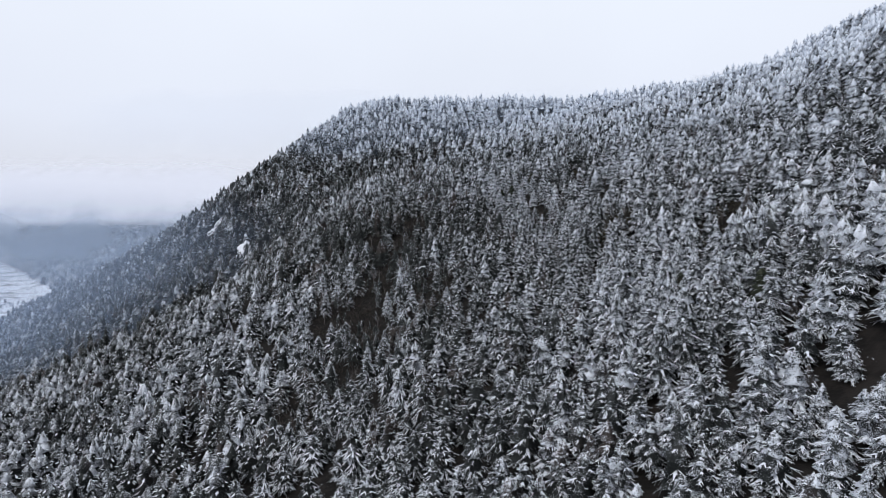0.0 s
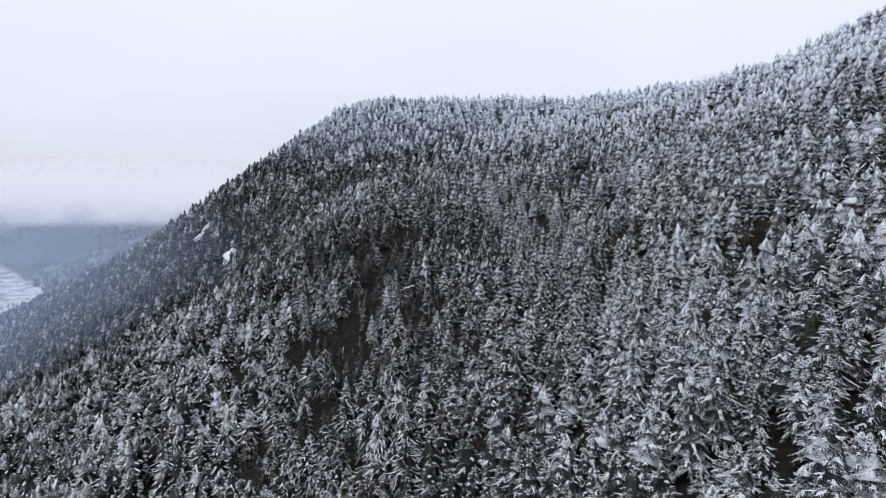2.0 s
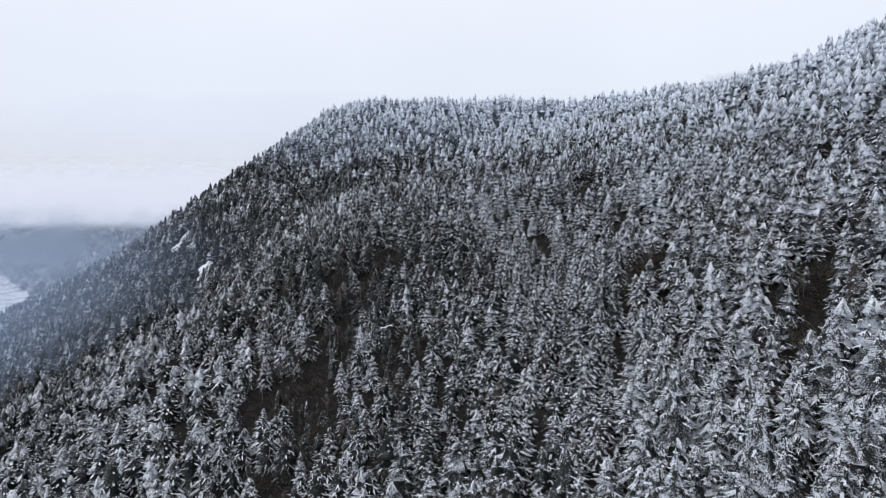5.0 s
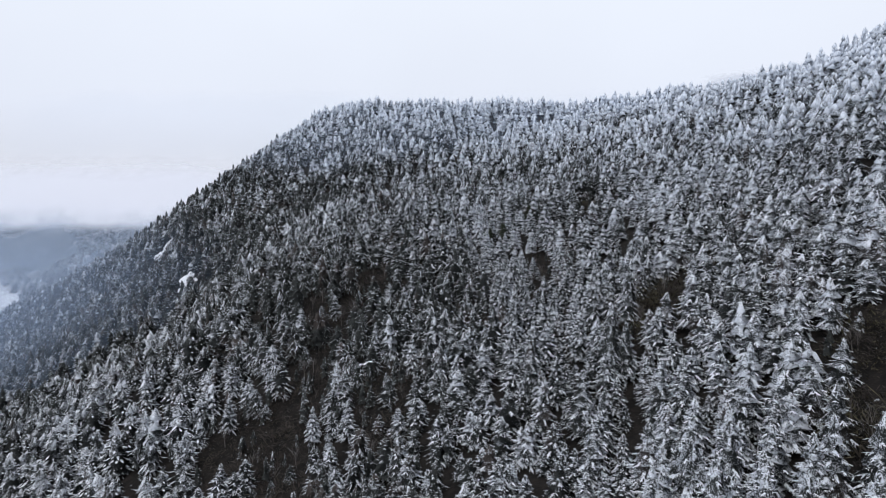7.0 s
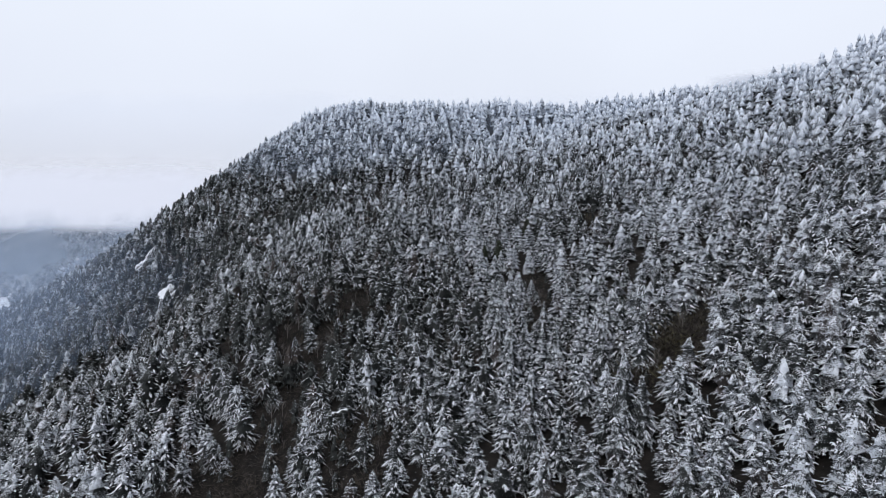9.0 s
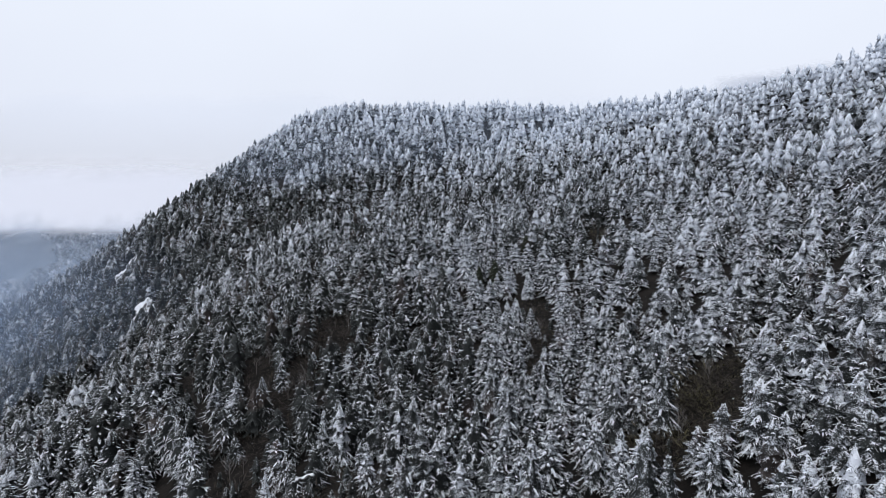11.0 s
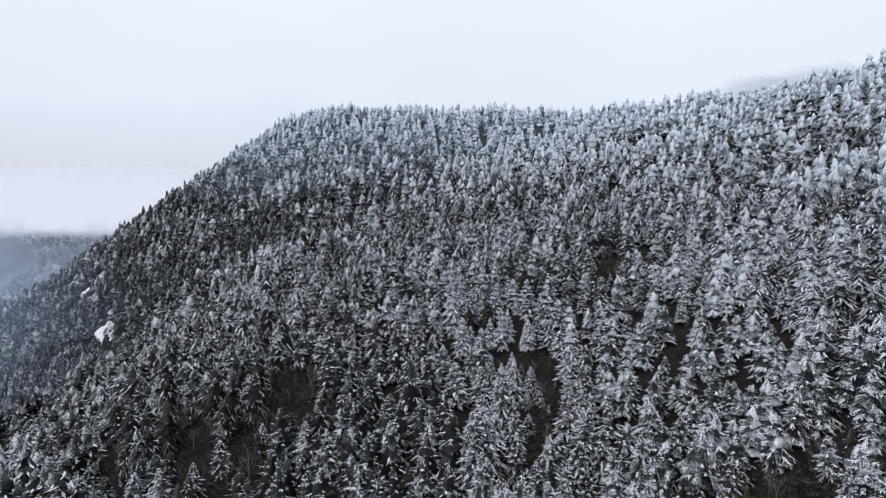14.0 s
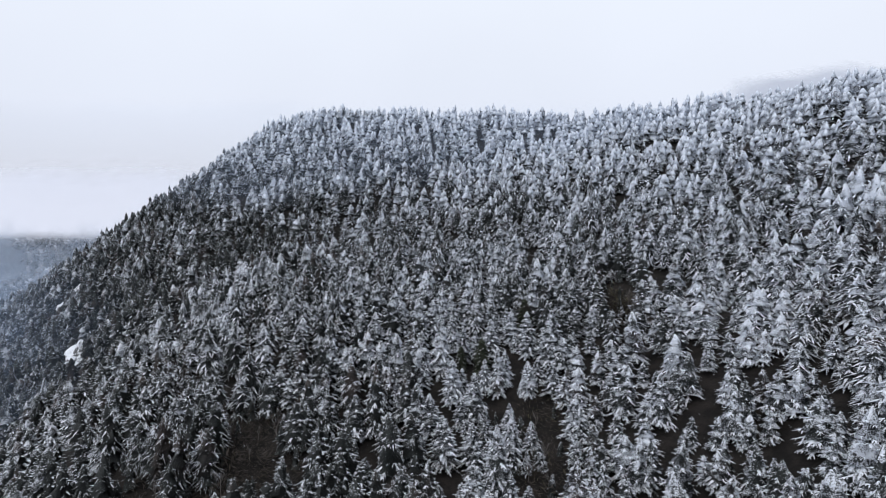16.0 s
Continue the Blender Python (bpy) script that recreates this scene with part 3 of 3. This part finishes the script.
for n, (a, b, h, w, k) in enumerate(HEROES):
    copy_thing(KINDS[k], pose(a, b, float(ground_z(a, b)) - 0.2, 0, 0, 47 * n) @ Matrix.Diagonal((h * w / WIDE, h * w / WIDE, h / TALL, 1)))
for n, (a, b) in enumerate(GROVE):
    copy_thing(KINDS[1 + n % 3], pose(a, b, float(ground_z(a, b)) - 0.2, 0, 0, 71 * n) @ Matrix.Diagonal((0.85, 0.85, 0.8 + 0.04 * (n % 5), 1)))
for k in set(range(7)) - used:
    KINDS[k].matrix_basis = stand(middle[k])


# ---- snow-covered bluffs between the trees ----
def snow_bluff(x, y, wide, tall, seed, tilt):
    """A lumpy rock face standing out of the slope, plastered with snow."""
    bm = bmesh.new()
    bmesh.ops.create_icosphere(bm, subdivisions=4, radius=1.0)
    off = Vector((seed * 3.1, seed * 1.7, 0))
    for v in bm.verts:
        n = noise.fractal(v.co * 1.5 + off, 0.8, 2.0, 5)
        v.co = v.co * (1 + 0.6 * n)
        v.co = Vector((v.co.x * wide * (1 - 0.25 * v.co.z), v.co.y * wide * 0.7 + v.co.z * tall * 0.45, v.co.z * tall))
    me = bpy.data.meshes.new("snow_bluff")
    bm.to_mesh(me)
    bm.free()
    me.materials.append(DEEP_SNOW)
    ob = new("snow_bluff", me)
    ob.matrix_basis = pose(x, y, float(ground_z(x, y)) + tall * 0.2, 0, tilt, -18)
    return tagged(ob, "steep rock bluff plastered with fresh snow between dark conifers", "rock")


snow_bluff(-139.5, 421, 4.6, 6.0, 1, 6)
snow_bluff(-189.5, 507, 1.5, 4.6, 2, 22)
snow_bluff(-189.5, 495, 2.3, 3.8, 5, 30)


# ---- undergrowth of the openings ----
def undergrowth():
    rng = random.Random(5)
    sp = Spray()
    for a, b, r in GAPS:
        for _ in range(int(r * r * (11.0 if a > 44 else 3.6))):
            q, w = r * 1.2 * math.sqrt(rng.random()), rng.random() * math.tau
            x, y = a + q * math.cos(w), b + q * math.sin(w) * 1.35
            z = float(ground_z(x, y)) - 0.1
            tall = rng.uniform(1.0, 3.4) * (1.7 if rng.random() < 0.12 else 1.0)
            for _ in range(11):
                e, k = rng.random() * math.tau, rng.random()
                way = Vector((math.cos(e), math.sin(e), rng.uniform(0.0, 1.5))).normalized()
                out = 0.45 * tall * math.sin(math.pi * (0.25 + 0.7 * k))
                at = Vector((x + out * math.cos(e), y + out * math.sin(e), z + tall * k * 0.8))
                sp.add(at, way, tall * rng.uniform(0.25, 0.5), tall * rng.uniform(0.03, 0.08), tall * 0.08, 0)
    v, f, s = sp.arrays()
    tagged(new("undergrowth", mesh_from("undergrowth", v, f, BRUSH)), "low brown and olive brushwood in the openings of the forest", "undergrowth", kind="stuff")


undergrowth()


def tube(bm, a, b, ra, rb, sides=4):
    way = (b - a).normalized()
    m = way.to_track_quat("Z", "Y").to_matrix()
    rings = []
    for p, r in ((a, ra), (b, rb)):
        rings.append([bm.verts.new(p + m @ Vector((r * math.cos(i * math.tau / sides), r * math.sin(i * math.tau / sides), 0))) for i in range(sides)])
    for i in range(sides):
        bm.faces.new((rings[0][i], rings[0][(i + 1) % sides], rings[1][(i + 1) % sides], rings[1][i]))


def bare_tree(seed, height, label):
    """A leafless broad-leaved tree: trunk, limbs and fine twigs."""
    rng = random.Random(seed)
    root = new("bare_tree")
    parts = {"trunk": bmesh.new(), "crown": bmesh.new()}

    def grow(at, way, length, r, depth):
        end = at + way * length
        tube(parts[("trunk", "crown", "crown", "crown")[depth]], at, end, r, r * 0.6, 5 if depth == 0 else 3)
        if depth == 3:
            return
        for i in range((7, 5, 4)[depth]):
            q = 0.35 + 0.65 * (i + rng.random()) / (7, 5, 4)[depth]
            w = rng.random() * math.tau
            spread = rng.uniform(0.45, 1.1)
            side = Vector((math.cos(w), math.sin(w), 0.25))
            nxt = (way + side * spread).normalized()
            grow(at + way * (length * min(q, 1.0)), nxt, length * rng.uniform(0.38, 0.58), r * 0.42, depth + 1)

    grow(Vector((0, 0, -0.3)), Vector((rng.uniform(-0.1, 0.1), rng.uniform(-0.1, 0.1), 1)).normalized(), height * 0.6, height * 0.014, 0)
    for name, bm in parts.items():
        me = bpy.data.meshes.new(name)
        bm.to_mesh(me)
        bm.free()
        me.materials.append(TWIGS)
        part(name, me, root)
    return tagged(root, label, "tree", "bare trees in the openings")


bare = [bare_tree(31, 9.0, "leafless grey broad-leaved tree with fine upright twigs"), bare_tree(32, 8.0, "small leafless tree with a spreading brown crown"),
        bare_tree(33, 10.0, "slender bare tree standing in dark undergrowth")]
b_rng = random.Random(8)
for n in range(60):
    a, b, r = GAPS[n % len(GAPS)]
    w, q = b_rng.random() * math.tau, r * 0.8 * math.sqrt(b_rng.random())
    x, y = a + q * math.cos(w), b + q * math.sin(w)
    k = b_rng.uniform(0.55, 0.95)
    m = pose(x, y, float(ground_z(x, y)), 0, 0, b_rng.uniform(0, 360)) @ Matrix.Diagonal((k, k, k, 1))
    if n < 3:
        bare[n].matrix_basis = m
    else:
        copy_thing(bare[n % 3], m)


def snapped_tree(x, y, height):
    """A dead stem whose broken top hangs level under a pad of snow."""
    root = new("dead_tree")
    root.matrix_basis = pose(x, y, float(ground_z(x, y)) - 0.2, 0, 0, 20)
    v, f = trunk_shape(height, 0.14, 6, 0.5)
    part("trunk", mesh_from("trunk", v, f, BARK), root)
    for name, mat, r, lift in (("bough", BARK, 0.10, 0.0), ("snow_pad", DEEP_SNOW, 0.30, 0.2)):
        bm = bmesh.new()
        last = None
        for i in range(9):
            q = i / 8
            p = Vector((0.5 - 1.4 + 3.0 * q, 0.5 * math.sin(q * 4), height - 0.3 + 0.9 * q * q + 0.22 * math.sin(q * 11.0) + lift))
            if last is not None:
                tube(bm, last, p, r * (0.75 + 0.35 * math.sin(q * 13)), r * (0.75 + 0.35 * math.sin(q * 13 + 1.6)), 6)
            last = p
        me = bpy.data.meshes.new(name)
        bm.to_mesh(me)
        bm.free()
        me.materials.append(mat)
        part(name, me, root, "thick pad of white snow" if name == "snow_pad" else "")
    return tagged(root, "dead snapped stem with snow lying on its broken top", "tree")


snapped_tree(-8.4, 207.5, 6.5)


# ---- the far side of the valley ----
def far_material(name, a, b, snow):
    m = Nodes(name)
    c = m.mix(m.ranged(m.noise(0.006, 4.0, 0.6), 0.42, 0.6), a, b)
    f = m.ranged(m.noise(0.03, 4.0, 0.6), 0.42, 0.65, 0.0, snow)
    return m.done(m.mix(f, c, SNOW))


FAR_WOODS = far_material("far_woods", (0.055, 0.057, 0.062), (0.30, 0.295, 0.30), 0.65)
FAR_DARK = far_material("far_conifers", (0.04, 0.045, 0.045), (0.07, 0.075, 0.07), 0.2)


def far_wood(name, xs, ys, h, material, label, seed):
    rng = np.random.RandomState(seed)
    shapes = []
    for k in range(4):
        r = random.Random(seed + k)
        sp = Spray()
        for i in range(9):
            w = r.random() * math.tau
            way = Vector((math.cos(w), math.sin(w), r.uniform(0.1, 1.6))).normalized()
            sp.add(Vector((0, 0, r.uniform(0.1, 0.65))), way, r.uniform(0.3, 0.5), 0.4, 0.05, 1)
        sp.cone(0.0, 0.85, 0.22, 5, 0)
        shapes.append(sp.arrays())
    vs, fs, n = [], [], 0
    pick = rng.randint(0, 4, len(xs))
    zs = ground_z(xs, ys)
    for k, (v, f, s) in enumerate(shapes):
        w = pick == k
        hh = h * rng.uniform(0.7, 1.3, w.sum())[:, None]
        q = np.stack([v[:, 0] * hh + xs[w][:, None], v[:, 1] * hh + ys[w][:, None], v[:, 2] * hh + zs[w][:, None]], -1)
        vs.append(q.reshape(-1, 3))
        fs.append((f[None] + (np.arange(w.sum()) * len(v))[:, None, None] + n).reshape(-1, 3))
        n += w.sum() * len(v)
    tagged(new(name, mesh_from(name, np.concatenate(vs), np.concatenate(fs), material)), label, "woods", kind="stuff")


f_rng = np.random.RandomState(3)
fx, fy = np.meshgrid(np.arange(-2300, -250, 17.5), np.arange(1000, 2900, 17.5))
fx, fy = (fx + f_rng.uniform(-6, 6, fx.shape)).ravel(), (fy + f_rng.uniform(-7, 7, fy.shape)).ravel()
f_s = 0.761 * (fx + 850) + 0.649 * (fy - 1330) + 40
f_view = (fx / fy > -0.86) & (fx / fy < -0.30) & (f_s > 4) & (f_s < 1000) & (f_rng.random_sample(fx.size) > 0.12)
f_band = f_view & (f_s < 105 + 35 * np.sin(fx * 0.02)) | f_view & (np.sin(fx * 0.011 + 1) * np.sin(fy * 0.008) > 0.55)
far_wood("valley_woods", fx[f_view & ~f_band], fy[f_view & ~f_band], 17.0, FAR_WOODS, "misty grey leafless woods on the far valley slope", 50)
far_wood("valley_conifers", fx[f_band], fy[f_band], 15.0, FAR_DARK, "dark belt of conifers along the foot of the far slope", 60)
hx, hy = f_rng.uniform(-1700, -600, 3000), f_rng.uniform(900, 2000, 3000)
h_s = 0.761 * (hx + 850) + 0.649 * (hy - 1330) + 40
h_on = (h_s < -8) & (h_s > -330) & (np.sin(hx * 0.013 + hy * 0.021 + 2 * np.sin(hx * 0.006)) + 0.7 * np.sin(hy * 0.03 - hx * 0.011) > 0.5)
far_wood("field_hedges", hx[h_on], hy[h_on], 7.0, FAR_WOODS, "bands of leafless bushes on the snowy valley fields", 70)


# ---- low cloud and added haze sheets ----
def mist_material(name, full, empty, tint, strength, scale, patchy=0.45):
    """Cloud and air haze as a tinted see-through sheet, lit by the sky above, fading out at its edges."""
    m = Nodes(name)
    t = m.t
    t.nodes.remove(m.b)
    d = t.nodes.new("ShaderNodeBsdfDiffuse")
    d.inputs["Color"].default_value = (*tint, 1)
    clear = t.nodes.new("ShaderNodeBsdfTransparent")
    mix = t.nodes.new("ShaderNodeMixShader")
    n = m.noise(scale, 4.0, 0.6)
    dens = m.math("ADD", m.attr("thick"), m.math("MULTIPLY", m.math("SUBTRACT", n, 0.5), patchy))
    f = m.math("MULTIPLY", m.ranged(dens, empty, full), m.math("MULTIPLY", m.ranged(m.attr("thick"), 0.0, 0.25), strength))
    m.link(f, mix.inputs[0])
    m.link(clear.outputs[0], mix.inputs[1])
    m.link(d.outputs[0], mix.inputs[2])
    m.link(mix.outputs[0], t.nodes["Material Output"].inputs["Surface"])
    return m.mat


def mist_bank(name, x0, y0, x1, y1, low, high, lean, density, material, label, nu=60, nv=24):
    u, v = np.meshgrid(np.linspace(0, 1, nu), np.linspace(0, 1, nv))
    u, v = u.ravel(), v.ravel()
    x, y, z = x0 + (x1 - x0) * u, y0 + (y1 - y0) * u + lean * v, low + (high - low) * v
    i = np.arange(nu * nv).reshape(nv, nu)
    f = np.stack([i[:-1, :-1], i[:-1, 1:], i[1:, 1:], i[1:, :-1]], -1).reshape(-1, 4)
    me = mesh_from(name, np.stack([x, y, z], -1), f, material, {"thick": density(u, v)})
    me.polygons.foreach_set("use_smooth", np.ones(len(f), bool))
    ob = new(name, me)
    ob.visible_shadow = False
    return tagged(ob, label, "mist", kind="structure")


mist_bank("mist_sheet", -1500, 1390, -330, 1390, 97, 430, 520,
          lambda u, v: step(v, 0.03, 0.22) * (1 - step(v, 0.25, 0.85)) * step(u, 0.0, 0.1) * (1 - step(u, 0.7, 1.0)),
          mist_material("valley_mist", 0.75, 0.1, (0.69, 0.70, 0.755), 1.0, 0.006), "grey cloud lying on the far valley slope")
mist_bank("mist_sheet", 115, 600, 475, 600, 240, 358, 160,
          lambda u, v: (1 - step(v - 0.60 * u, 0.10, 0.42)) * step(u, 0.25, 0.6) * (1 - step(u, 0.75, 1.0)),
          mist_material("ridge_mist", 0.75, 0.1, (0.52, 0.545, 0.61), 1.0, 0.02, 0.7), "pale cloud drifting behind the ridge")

# tinted sheet added before the far slope, its blue standing in for air haze
mist_bank("mist_sheet", -1150, 930, -230, 930, 1, 192, 105,
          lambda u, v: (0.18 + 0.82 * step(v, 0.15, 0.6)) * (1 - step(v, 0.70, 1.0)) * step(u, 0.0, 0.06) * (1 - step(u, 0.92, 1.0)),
          mist_material("valley_haze_sheet", 1.15, 0.0, (0.36, 0.43, 0.54), 0.5, 0.009, 2.4), "tinted see-through sheet for blue haze over the valley")
# sheets added among the slope's trees to tint what lies behind as haze
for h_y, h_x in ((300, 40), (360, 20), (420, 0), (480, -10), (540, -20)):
    mist_bank("mist_sheet", -560 + h_x, h_y, -25 + h_x, h_y + 60, -5, 200, 30,
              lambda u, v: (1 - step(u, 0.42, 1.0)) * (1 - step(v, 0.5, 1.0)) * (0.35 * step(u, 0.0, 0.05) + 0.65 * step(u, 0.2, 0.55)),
              mist_material("slope_haze_sheet", 0.8, -0.1, (0.36, 0.46, 0.63), 0.15, 0.008), "tinted see-through sheet for blue haze over the lower slope")
# one more added sheet, which puts a blue haze tint over the crest
mist_bank("mist_sheet", -330, 440, 330, 440, 185, 300, 60,
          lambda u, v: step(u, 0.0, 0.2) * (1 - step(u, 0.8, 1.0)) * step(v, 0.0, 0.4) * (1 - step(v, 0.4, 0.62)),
          mist_material("crest_haze_sheet", 0.8, -0.1, (0.42, 0.53, 0.72), 0.07, 0.012, 1.4), "tinted see-through sheet for blue haze along the crest")
